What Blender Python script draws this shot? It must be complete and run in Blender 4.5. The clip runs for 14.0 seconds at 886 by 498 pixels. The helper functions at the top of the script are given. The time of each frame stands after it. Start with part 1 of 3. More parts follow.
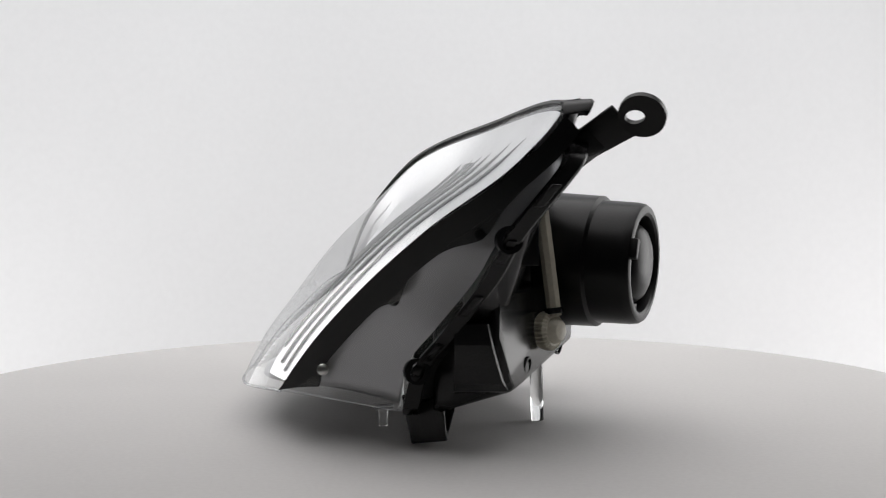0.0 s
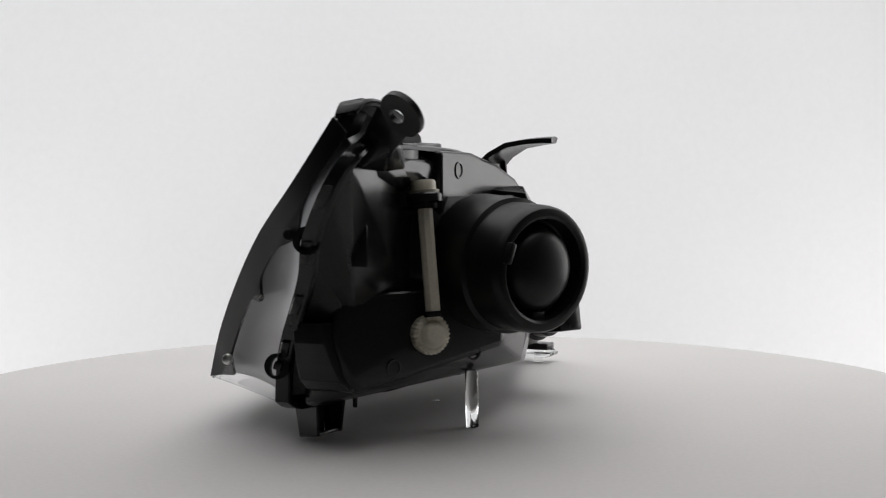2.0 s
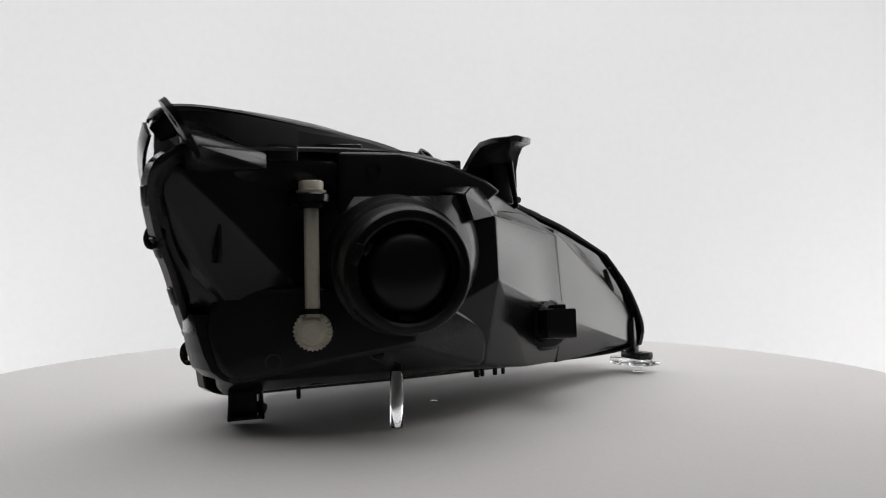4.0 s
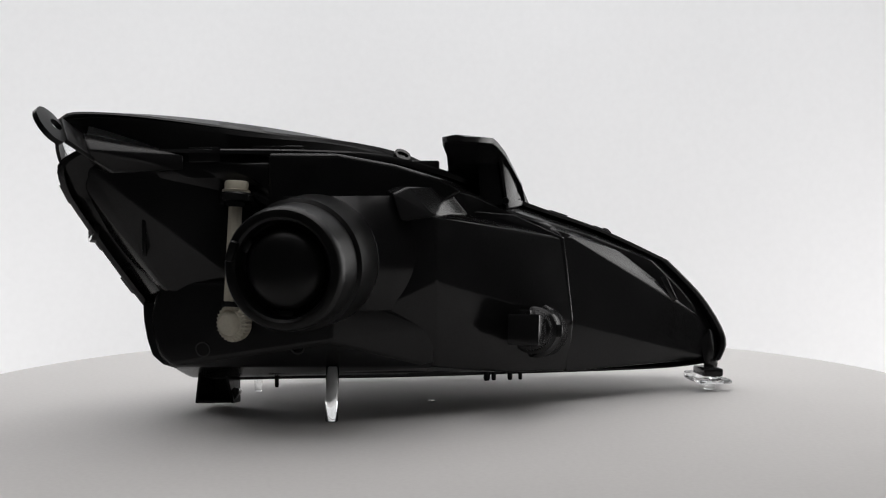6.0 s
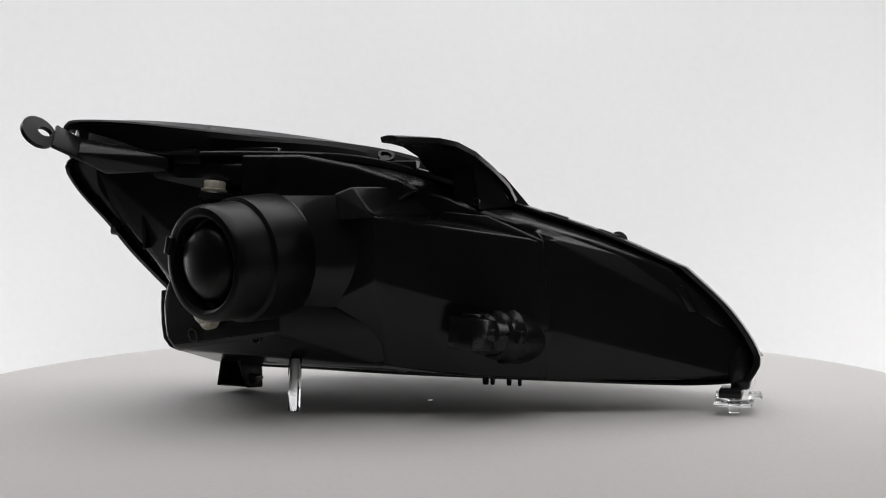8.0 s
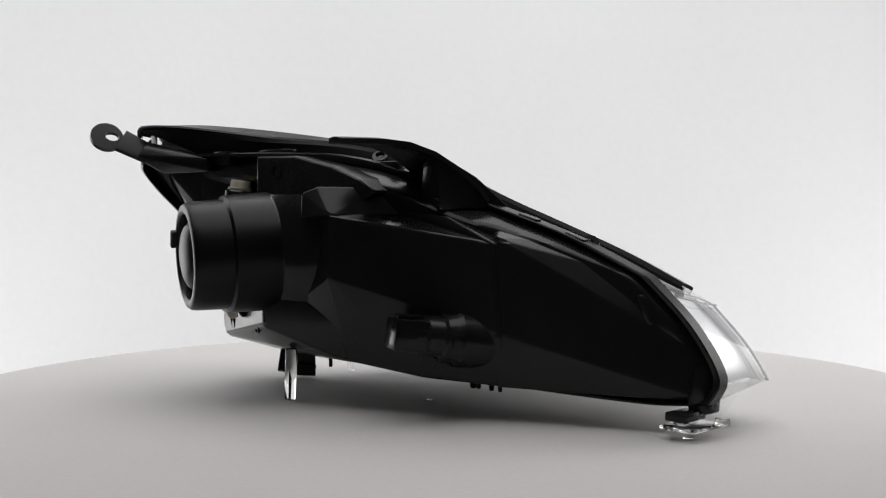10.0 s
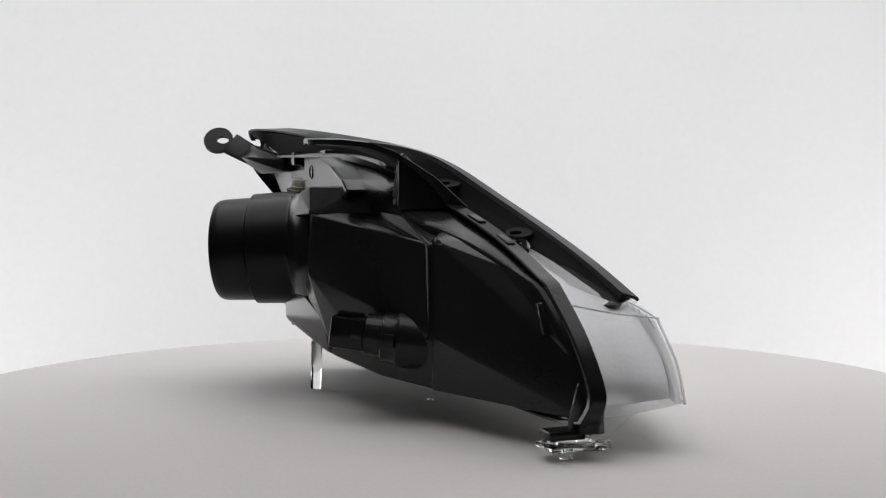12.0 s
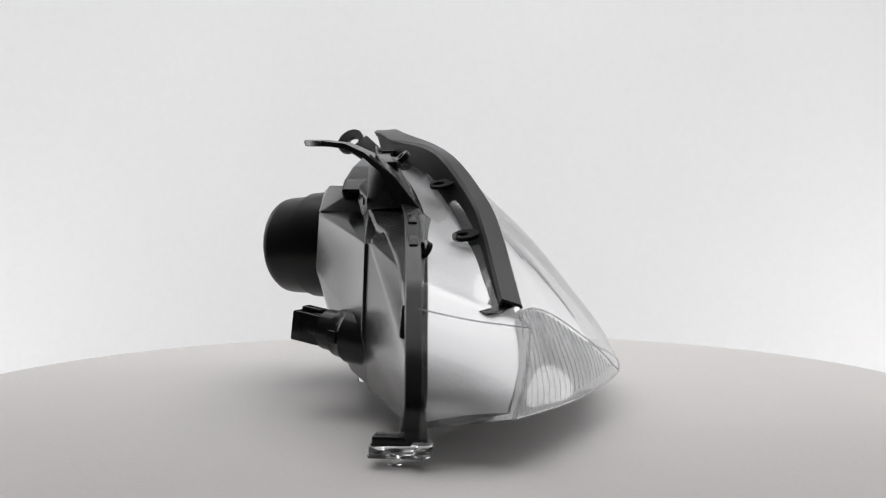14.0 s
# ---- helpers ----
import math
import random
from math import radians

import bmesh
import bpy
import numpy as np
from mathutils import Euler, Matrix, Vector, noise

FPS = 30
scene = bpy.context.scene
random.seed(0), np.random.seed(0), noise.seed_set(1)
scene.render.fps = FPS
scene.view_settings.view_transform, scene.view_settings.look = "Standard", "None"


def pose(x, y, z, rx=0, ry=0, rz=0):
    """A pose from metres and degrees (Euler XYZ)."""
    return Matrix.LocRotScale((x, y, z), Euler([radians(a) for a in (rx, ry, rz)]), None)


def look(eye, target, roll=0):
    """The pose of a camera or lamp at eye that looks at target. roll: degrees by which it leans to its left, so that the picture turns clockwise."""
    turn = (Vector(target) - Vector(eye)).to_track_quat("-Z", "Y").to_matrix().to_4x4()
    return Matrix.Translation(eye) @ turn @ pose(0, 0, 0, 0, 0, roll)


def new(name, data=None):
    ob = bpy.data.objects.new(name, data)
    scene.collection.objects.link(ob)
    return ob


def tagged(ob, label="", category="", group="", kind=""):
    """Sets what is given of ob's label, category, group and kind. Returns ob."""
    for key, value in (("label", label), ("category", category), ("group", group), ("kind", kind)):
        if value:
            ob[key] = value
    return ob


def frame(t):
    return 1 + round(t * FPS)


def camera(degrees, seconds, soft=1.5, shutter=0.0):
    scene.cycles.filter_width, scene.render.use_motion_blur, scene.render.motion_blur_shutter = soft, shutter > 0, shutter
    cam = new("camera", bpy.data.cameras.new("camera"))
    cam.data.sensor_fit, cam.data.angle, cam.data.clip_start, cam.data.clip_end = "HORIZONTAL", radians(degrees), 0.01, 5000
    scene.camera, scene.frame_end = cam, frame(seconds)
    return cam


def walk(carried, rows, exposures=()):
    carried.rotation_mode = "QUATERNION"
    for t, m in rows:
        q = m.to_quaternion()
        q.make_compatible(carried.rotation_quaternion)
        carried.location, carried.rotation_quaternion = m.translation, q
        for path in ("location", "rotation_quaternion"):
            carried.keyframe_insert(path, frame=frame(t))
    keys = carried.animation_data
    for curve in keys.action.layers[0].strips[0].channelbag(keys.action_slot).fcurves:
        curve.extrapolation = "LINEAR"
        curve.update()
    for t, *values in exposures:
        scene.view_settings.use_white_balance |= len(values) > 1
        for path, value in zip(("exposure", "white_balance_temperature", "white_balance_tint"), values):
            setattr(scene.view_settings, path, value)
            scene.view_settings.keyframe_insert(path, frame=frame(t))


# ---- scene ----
# ---------------------------------------------------------------- camera
cam = camera(37.51, 14.0, soft=1.1, shutter=0.5)
EYE = pose(0.0, -1.0869, 0.1888, 86.7586, 0.2994, -0.4217)
walk(cam, [(0.0, EYE), (14.0, EYE)])
TURN, PHASE = 13.3994, 0.35          # degrees a second by which the turntable goes round, clockwise from above, and its turn at the start

# ---------------------------------------------------------------- light
world = bpy.data.worlds.new("studio")
scene.world = world
world.use_nodes = True
world.node_tree.nodes["Background"].inputs["Color"].default_value = (0.9, 0.95, 1.0, 1)
world.node_tree.nodes["Background"].inputs["Strength"].default_value = 0.10


def softbox(name, place, target, width, depth, watts, colour):
    lamp = bpy.data.lights.new(name, "AREA")
    lamp.shape, lamp.size, lamp.size_y, lamp.energy, lamp.color = "RECTANGLE", width, depth, watts, colour
    ob = new(name, lamp)
    ob.matrix_world = look(place, target)
    return ob


softbox("softbox_top", (0.0, 0.25, 1.85), (0.0, 0.22, 0.0), 2.4, 2.4, 30, (1.0, 0.974, 0.973))
softbox("softbox_wall_left", (-1.0, 1.15, -0.55), (-1.25, 2.1, 0.25), 1.1, 0.4, 7.4, (1.0, 0.98, 0.982))
softbox("softbox_wall_right", (1.0, 1.15, -0.55), (1.25, 2.1, 0.25), 1.1, 0.4, 8.8, (1.0, 0.972, 0.97))
softbox("softbox_wall_top", (0.0, 1.2, 1.75), (0.0, 2.4, 0.6), 1.6, 0.4, 9.2, (0.95, 0.975, 1.0))
softbox("softbox_side_left", (-1.30, 1.00, 0.40), (0.0, 0.0, 0.12), 0.80, 1.3, 6.0, (1.0, 0.99, 0.99))
softbox("softbox_side_right", (1.50, 0.66, 0.40), (0.0, 0.0, 0.12), 1.0, 1.3, 10.5, (1.0, 0.985, 0.975))

# ---------------------------------------------------------------- materials


def material(name, colour, rough=0.5, metal=0.0, grain=0.0, grain_scale=400.0, bump=0.0, blotch=0.0, blotch_scale=12.0, ior=1.5, rough_var=0.0, gloss=0.5):
    """A plastic, paint or metal with fine grain, larger blotches and a little relief."""
    m = bpy.data.materials.new(name)
    m.use_nodes = True
    n, l = m.node_tree.nodes, m.node_tree.links
    b = n["Principled BSDF"]
    b.inputs["Roughness"].default_value, b.inputs["Metallic"].default_value, b.inputs["IOR"].default_value = rough, metal, ior
    b.inputs["Specular IOR Level"].default_value = gloss
    co = n.new("ShaderNodeTexCoord")
    fine, wide = n.new("ShaderNodeTexNoise"), n.new("ShaderNodeTexNoise")
    fine.inputs["Scale"].default_value, wide.inputs["Scale"].default_value = grain_scale, blotch_scale
    fine.inputs["Detail"].default_value, wide.inputs["Detail"].default_value = 3, 4
    for t in (fine, wide):
        l.new(co.outputs["Object"], t.inputs["Vector"])
    mixes = []
    last = None
    for t, amount in ((wide, blotch), (fine, grain)):
        mx = n.new("ShaderNodeMix")
        mx.data_type, mx.blend_type = "RGBA", "MULTIPLY"
        mx.inputs["Factor"].default_value = 1.0
        ramp = n.new("ShaderNodeMapRange")
        ramp.inputs["From Min"].default_value, ramp.inputs["From Max"].default_value = 0.3, 0.7
        ramp.inputs["To Min"].default_value, ramp.inputs["To Max"].default_value = 1 - amount, 1 + amount
        l.new(t.outputs["Fac"], ramp.inputs["Value"])
        if last is None:
            mx.inputs["A"].default_value = (*colour, 1)
        else:
            l.new(last.outputs["Result"], mx.inputs["A"])
        l.new(ramp.outputs["Result"], mx.inputs["B"])
        last = mx
    l.new(last.outputs["Result"], b.inputs["Base Color"])
    if rough_var:
        rr = n.new("ShaderNodeMapRange")
        rr.inputs["From Min"].default_value, rr.inputs["From Max"].default_value = 0.3, 0.7
        rr.inputs["To Min"].default_value, rr.inputs["To Max"].default_value = rough - rough_var, rough + rough_var
        l.new(wide.outputs["Fac"], rr.inputs["Value"])
        l.new(rr.outputs["Result"], b.inputs["Roughness"])
    if bump:
        bp = n.new("ShaderNodeBump")
        bp.inputs["Strength"].default_value, bp.inputs["Distance"].default_value = 1.0, bump
        l.new(fine.outputs["Fac"], bp.inputs["Height"])
        l.new(bp.outputs["Normal"], b.inputs["Normal"])
    return m


def clear(name, tint, rough=0.02, ior=1.5, haze=0.0, rise=5.0):
    """Thin clear plastic: what lies behind shows through, the gloss grows with the angle."""
    m = bpy.data.materials.new(name)
    m.use_nodes = True
    n, l = m.node_tree.nodes, m.node_tree.links
    n.remove(n["Principled BSDF"])
    see, gloss, mix = n.new("ShaderNodeBsdfTransparent"), n.new("ShaderNodeBsdfGlossy"), n.new("ShaderNodeMixShader")
    lw, power, scale = n.new("ShaderNodeLayerWeight"), n.new("ShaderNodeMath"), n.new("ShaderNodeMath")
    lw.inputs["Blend"].default_value = 0.5
    power.operation, scale.operation = "POWER", "MULTIPLY_ADD"
    base_gloss = ((ior - 1) / (ior + 1)) ** 2
    power.inputs[1].default_value = rise
    scale.inputs[1].default_value, scale.inputs[2].default_value = 0.9 - base_gloss, base_gloss
    l.new(lw.outputs["Facing"], power.inputs[0])
    l.new(power.outputs[0], scale.inputs[0])
    see.inputs["Color"].default_value = (*tint, 1)
    gloss.inputs["Roughness"].default_value = rough
    l.new(scale.outputs[0], mix.inputs["Fac"])
    base = see
    if haze:
        back, face, dif, hm = n.new("ShaderNodeBsdfTranslucent"), n.new("ShaderNodeBsdfDiffuse"), n.new("ShaderNodeMixShader"), n.new("ShaderNodeMixShader")
        back.inputs["Color"].default_value = face.inputs["Color"].default_value = (0.88, 0.885, 0.89, 1)
        dif.inputs["Fac"].default_value = 0.85
        l.new(back.outputs["BSDF"], dif.inputs[1])
        l.new(face.outputs["BSDF"], dif.inputs[2])
        hm.inputs["Fac"].default_value = haze
        l.new(see.outputs["BSDF"], hm.inputs[1])
        l.new(dif.outputs["Shader"], hm.inputs[2])
        l.new(hm.outputs["Shader"], mix.inputs[1])
    else:
        l.new(see.outputs["BSDF"], mix.inputs[1])
    l.new(gloss.outputs["BSDF"], mix.inputs[2])
    l.new(mix.outputs["Shader"], n["Material Output"].inputs["Surface"])
    return m


def acrylic(name):
    m = bpy.data.materials.new(name)
    m.use_nodes = True
    b = m.node_tree.nodes["Principled BSDF"]
    b.inputs["Transmission Weight"].default_value, b.inputs["Roughness"].default_value, b.inputs["IOR"].default_value = 1.0, 0.02, 1.49
    b.inputs["Base Color"].default_value = (0.88, 0.89, 0.89, 1)
    return m


BLACK = material("black_moulded_plastic", (0.0120, 0.0120, 0.0124), 0.21, gloss=0.28, grain=0.15, bump=0.000004, grain_scale=900, blotch=0.2, rough_var=0.04)
TRIM = material("black_satin_trim", (0.008, 0.008, 0.0083), 0.33, gloss=0.26, grain=0.15, bump=0.00003, grain_scale=1400, blotch=0.1, rough_var=0.04)
RUBBER = material("black_rubber", (0.005, 0.005, 0.005), 0.32, gloss=0.22, grain=0.2, bump=0.00005, grain_scale=700, blotch=0.25, rough_var=0.06)
MATT = material("matt_black_plastic", (0.006, 0.006, 0.0062), 0.62, gloss=0.10, grain=0.2, bump=0.00004, grain_scale=900, blotch=0.2, rough_var=0.05)
NYLON = material("ivory_nylon", (0.52, 0.49, 0.40), 0.42, grain=0.06, bump=0.00002, blotch=0.08)
SILVER = material("metallised_reflector", (0.93, 0.932, 0.935), 0.38, metal=0.9, grain=0.03, blotch=0.05, rough_var=0.05)
SATIN = material("silver_painted_liner", (0.90, 0.905, 0.915), 0.34, metal=0.35, grain=0.03, blotch=0.06, rough_var=0.06)
# darker copy of the liner: its dim reflection put into the colour
LINER_DIM = material("dimmed_liner", (0.36, 0.36, 0.37), 0.36, metal=0.7, grain=0.0, blotch=0.06, rough_var=0.05)
STEEL = material("zinc_screw", (0.6, 0.6, 0.58), 0.3, metal=1.0, grain=0.1)
TABLE = material("matt_white_board", (0.575, 0.565, 0.555), 0.75, grain=0.025, grain_scale=260, bump=0.00006, blotch=0.02, blotch_scale=5)
WALL = material("white_backdrop_paper", (0.86, 0.865, 0.87), 0.9, grain=0.01, grain_scale=60, blotch=0.015, blotch_scale=1.3)
ROOM = material("dark_studio_paint", (0.05, 0.05, 0.052), 0.8, grain=0.05, blotch=0.1, blotch_scale=1.0)
FLOOR = material("grey_studio_floor", (0.25, 0.25, 0.25), 0.6, grain=0.05, blotch=0.1, blotch_scale=2.0)
LENS = clear("clear_polycarbonate", (0.975, 0.978, 0.98))
FLUTE = clear("fluted_polycarbonate", (0.86, 0.87, 0.88), rough=0.08, haze=0.88)
RIB = clear("moulded_clear_edge", (0.76, 0.77, 0.78), rough=0.1, haze=0.25)
# grey that stands for the shade in the bowl's step creases
GROOVE_SHADE = material("reflector_groove_shade", (0.42, 0.42, 0.43), 0.45, metal=0.3, grain=0.05)
ACRYLIC = acrylic("clear_acrylic")

# ---------------------------------------------------------------- mesh helpers


def part(name, bm, mat, parent=None, label="", smooth=38, recalc=True):
    """Links a bmesh as one mesh object under a thing or a part."""
    if recalc:
        bmesh.ops.recalc_face_normals(bm, faces=bm.faces)
    me = bpy.data.meshes.new(name)
    bm.to_mesh(me)
    bm.free()
    for p in me.polygons:
        p.use_smooth = True
    me.set_sharp_from_angle(angle=radians(smooth))
    me.materials.append(mat)
    ob = new(name, me)
    ob.parent = parent
    if label:
        tagged(ob, label)
    return ob


def spline(points, n, closed=False):
    """n points on a smooth line through the given ones, evenly spaced."""
    p = [Vector(a) for a in points]
    k = len(p)
    fine = []
    for i in range(k if closed else k - 1):
        a, b, c, d = (p[j % k] if closed else p[min(max(j, 0), k - 1)] for j in (i - 1, i, i + 1, i + 2))
        for s in range(24):
            t = s / 24
            fine.append(0.5 * (2 * b + (c - a) * t + (2 * a - 5 * b + 4 * c - d) * t * t + (3 * b - a - 3 * c + d) * t ** 3))
    fine.append(p[0] if closed else p[-1])
    run = [0.0]
    for a, b in zip(fine, fine[1:]):
        run.append(run[-1] + (b - a).length)
    out, j = [], 0
    for i in range(n):
        want = run[-1] * i / (n if closed else n - 1)
        while j < len(run) - 2 and run[j + 1] < want:
            j += 1
        w = (want - run[j]) / max(run[j + 1] - run[j], 1e-9)
        out.append(fine[j].lerp(fine[j + 1], min(max(w, 0), 1)))
    return out


def grid(bm, rows, closed=False):
    """A sheet of quads through rows of points."""
    vs = [[bm.verts.new(p) for p in r] for r in rows]
    for a, b in zip(vs, vs[1:]):
        n = len(a)
        for i in range(n if closed else n - 1):
            j = (i + 1) % n
            bm.faces.new((a[i], a[j], b[j], b[i]))
    return vs


def thicken(bm, depth):
    """Gives a sheet its thickness, against its normals."""
    bmesh.ops.recalc_face_normals(bm, faces=bm.faces)
    bmesh.ops.solidify(bm, geom=bm.faces[:], thickness=depth)


def hull(points, bevel=0.0015, segments=2, flat=3):
    """A solid with flat faces round the given corners, edges slightly rounded."""
    bm = bmesh.new()
    for p in points:
        bm.verts.new(p)
    r = bmesh.ops.convex_hull(bm, input=bm.verts)
    bmesh.ops.delete(bm, geom=[v for v in bm.verts if not v.link_faces], context="VERTS")
    bmesh.ops.dissolve_limit(bm, angle_limit=radians(flat), verts=bm.verts, edges=bm.edges)
    if bevel:
        bmesh.ops.bevel(bm, geom=bm.edges[:], offset=bevel, segments=segments, affect="EDGES", profile=0.5, clamp_overlap=True)
    return bm


def lathe(profile, origin, axis, n=48, start=0.0):
    """Turns (distance along the axis, radius) round an axis."""
    bm = bmesh.new()
    turn = Vector(axis).normalized().to_track_quat("Z", "Y").to_matrix()
    rows = []
    for s, r in profile:
        rows.append([Vector(origin) + turn @ Vector((r * math.cos(2 * math.pi * i / n + start), r * math.sin(2 * math.pi * i / n + start), s)) for i in range(n)])
    vs = grid(bm, rows, True)
    for ring in (vs[0], vs[-1]):
        if (ring[0].co - ring[n // 2].co).length > 1e-4:
            bm.faces.new(ring)
    bmesh.ops.remove_doubles(bm, verts=bm.verts, dist=1e-6)
    return bm


def tube(points, radius, n=10, closed=False):
    """A round bar along a line; radius a number or one for each point."""
    bm = bmesh.new()
    k = len(points)
    rows = []
    for i, p in enumerate(points):
        d = (points[(i + 1) % k] - points[i - 1]) if closed else points[min(i + 1, k - 1)] - points[max(i - 1, 0)]
        q = d.normalized().to_track_quat("Z", "Y").to_matrix()
        r = radius[i] if isinstance(radius, (list, tuple)) else radius
        rows.append([Vector(p) + q @ Vector((r * math.cos(2 * math.pi * j / n), r * math.sin(2 * math.pi * j / n), 0)) for j in range(n)])
    if closed:
        rows.append(rows[0])
    vs = grid(bm, rows, True)
    if closed:
        bmesh.ops.remove_doubles(bm, verts=bm.verts, dist=1e-6)
    else:
        bm.faces.new(vs[0])
        bm.faces.new(vs[-1])
    return bm


def join(*many):
    """Several bmeshes as one."""
    out = many[0]
    for b in many[1:]:
        me = bpy.data.meshes.new("tmp")
        b.to_mesh(me)
        b.free()
        out.from_mesh(me)
        bpy.data.meshes.remove(me)
    return out


def ring_plate(centre, normal, up, outer, inner, depth, stretch=1.0, n=28, shift=(0, 0, 0)):
    """A flat eye: a plate with a hole through it; stretch lengthens the hole."""
    c, w = Vector(centre), Vector(normal).normalized()
    u = Vector(up)
    u = (u - w * u.dot(w)).normalized()
    v = w.cross(u)
    bm = bmesh.new()
    rows = []
    for r, d, st in ((inner, -1, stretch), (outer, -1, 1), (outer, 1, 1), (inner, 1, stretch), (inner, -1, stretch)):
        o = c + (Vector(shift) if r == outer else Vector())
        rows.append([o + u * (r * st * math.cos(2 * math.pi * i / n)) + v * (r * math.sin(2 * math.pi * i / n)) + w * (d * depth / 2) for i in range(n)])
    grid(bm, rows, True)
    bmesh.ops.remove_doubles(bm, verts=bm.verts, dist=1e-6)
    return bm


def slab(outline, normal, depth, bevel=0.0008):
    """A plate cut to an outline, depth thick along its normal."""
    bm = bmesh.new()
    f = bm.faces.new([bm.verts.new(p) for p in outline])
    r = bmesh.ops.extrude_face_region(bm, geom=[f])
    bmesh.ops.translate(bm, verts=[v for v in r["geom"] if isinstance(v, bmesh.types.BMVert)], vec=Vector(normal).normalized() * depth)
    bmesh.ops.recalc_face_normals(bm, faces=bm.faces)
    if bevel:
        bmesh.ops.bevel(bm, geom=bm.edges[:], offset=bevel, segments=1, affect="EDGES", clamp_overlap=True)
    return bm


# ---------------------------------------------------------------- the studio
def studio():
    # white backdrop paper, curved round the far half
    bm = bmesh.new()
    rows = []
    for z in (-0.9, 0.0, 0.6, 1.2, 2.4):
        rows.append([Vector((2.3 * math.cos(radians(a)), 0.15 + 2.3 * math.sin(radians(a)), z)) for a in range(8, 153, 4)])
    grid(bm, rows)
    thicken(bm, 0.03)
    tagged(part("backdrop", bm, WALL), "white paper backdrop curved behind the turntable", "backdrop", kind="structure")
    for name, m, box in (("floor", FLOOR, (-3.2, -3.2, -0.95, 3.2, 3.2, -0.9)), ("ceiling", WALL, (-3.2, -3.2, 2.4, 3.2, 3.2, 2.45)),
                         ("wall_south", ROOM, (-3.2, -3.25, -0.9, 3.2, -3.2, 2.4)), ("wall_west", ROOM, (-3.25, -3.2, -0.9, -3.2, 3.2, 2.4)),
                         ("wall_east", ROOM, (3.2, -3.2, -0.9, 3.25, 3.2, 2.4)), ("wall_north", ROOM, (-3.2, 3.2, -0.9, 3.2, 3.25, 2.4))):
        x0, y0, z0, x1, y1, z1 = box
        tagged(part(name, hull([(x, y, z) for x in (x0, x1) for y in (y0, y1) for z in (z0, z1)], 0), m), "plain studio " + name.split("_")[0] + " closing the room", name.split("_")[0], kind="structure")


def turntable():
    root = tagged(new("turntable"), "round matt off-white rotating display turntable", "turntable")
    root.location = (0, 0, -0.9)
    r, e = 0.4510, 0.003
    bm = lathe([(0.87, 0.0), (0.87, r - e), (0.871, r - 0.001), (0.873, r), (0.897, r), (0.8992, r - 0.001), (0.9, r - e), (0.9, 0.0)], (0, 0, 0), (0, 0, 1), 180)
    part("top", bm, TABLE, root)
    part("centre_dot", lathe([(0.9, 0.0), (0.9, 0.0030), (0.9008, 0.0026), (0.9012, 0.0)], (0.003, -0.003, 0.0), (0, 0, 1), 16), ACRYLIC, root, "small clear dot at the centre")
    part("base", lathe([(0.0, 0.30), (0.04, 0.30), (0.05, 0.29), (0.05, 0.12), (0.87, 0.12)], (0, 0, 0), (0, 0, 1), 64), ROOM, root, "dark pedestal under the turntable")
    return root


# ---------------------------------------------------------------- the headlight: its main lines
# x to the rear of the lamp, y along it to the pointed end, z up; the origin on the turntable's axis
SIDE_EDGE = [(-0.110, -0.157, 0.034), (-0.081, -0.183, 0.074), (-0.043, -0.213, 0.115), (-0.005, -0.241, 0.149), (0.039, -0.271, 0.180), (0.068, -0.286, 0.205), (0.082, -0.288, 0.222)]
TOP_EDGE = [(0.082, -0.288, 0.222), (0.081, -0.277, 0.2305), (0.070, -0.225, 0.2315), (0.044, -0.141, 0.2235), (0.006, -0.065, 0.211), (-0.021, -0.012, 0.195), (-0.050, 0.046, 0.164), (-0.065, 0.100, 0.1415), (-0.0765, 0.153, 0.1195), (-0.087, 0.198, 0.097), (-0.095, 0.213, 0.085)]
TIP_EDGE = [(-0.095, 0.213, 0.085), (-0.094, 0.242, 0.058), (-0.088, 0.264, 0.034)]
LOW_EDGE = [(-0.088, 0.264, 0.034), (-0.121, 0.170, 0.030), (-0.145, 0.070, 0.0285), (-0.154, -0.010, 0.028), (-0.145, -0.090, 0.029), (-0.110, -0.157, 0.034)]
FL_SIDE = [(-0.020, -0.203, 0.030), (-0.012, -0.212, 0.059), (0.005, -0.230, 0.082), (0.033, -0.254, 0.120), (0.047, -0.270, 0.147), (0.069, -0.285, 0.176), (0.084, -0.287, 0.196), (0.087, -0.272, 0.207)]
FL_TOP = [(0.087, -0.272, 0.207), (0.070, -0.190, 0.207), (0.056, -0.110, 0.206), (0.045, -0.050, 0.202), (0.025, 0.010, 0.188), (0.003, 0.078, 0.163), (-0.010, 0.145, 0.1405), (-0.020, 0.207, 0.113)]
FL_TIP = [(-0.020, 0.207, 0.113), (-0.025, 0.242, 0.079), (-0.028, 0.264, 0.043), (-0.024, 0.257, 0.024)]
FL_LOW = [(-0.024, 0.257, 0.024), (-0.021, 0.200, 0.019), (-0.020, 0.050, 0.019), (-0.020, -0.100, 0.021), (-0.020, -0.180, 0.022), (-0.020, -0.203, 0.030)]


def loop(parts, counts):
    """One closed line of the four lines end to end."""
    out = []
    for p, n in zip(parts, counts):
        out += spline(p, n + 1)[:-1]
    return out


COUNTS = (36, 56, 16, 56)


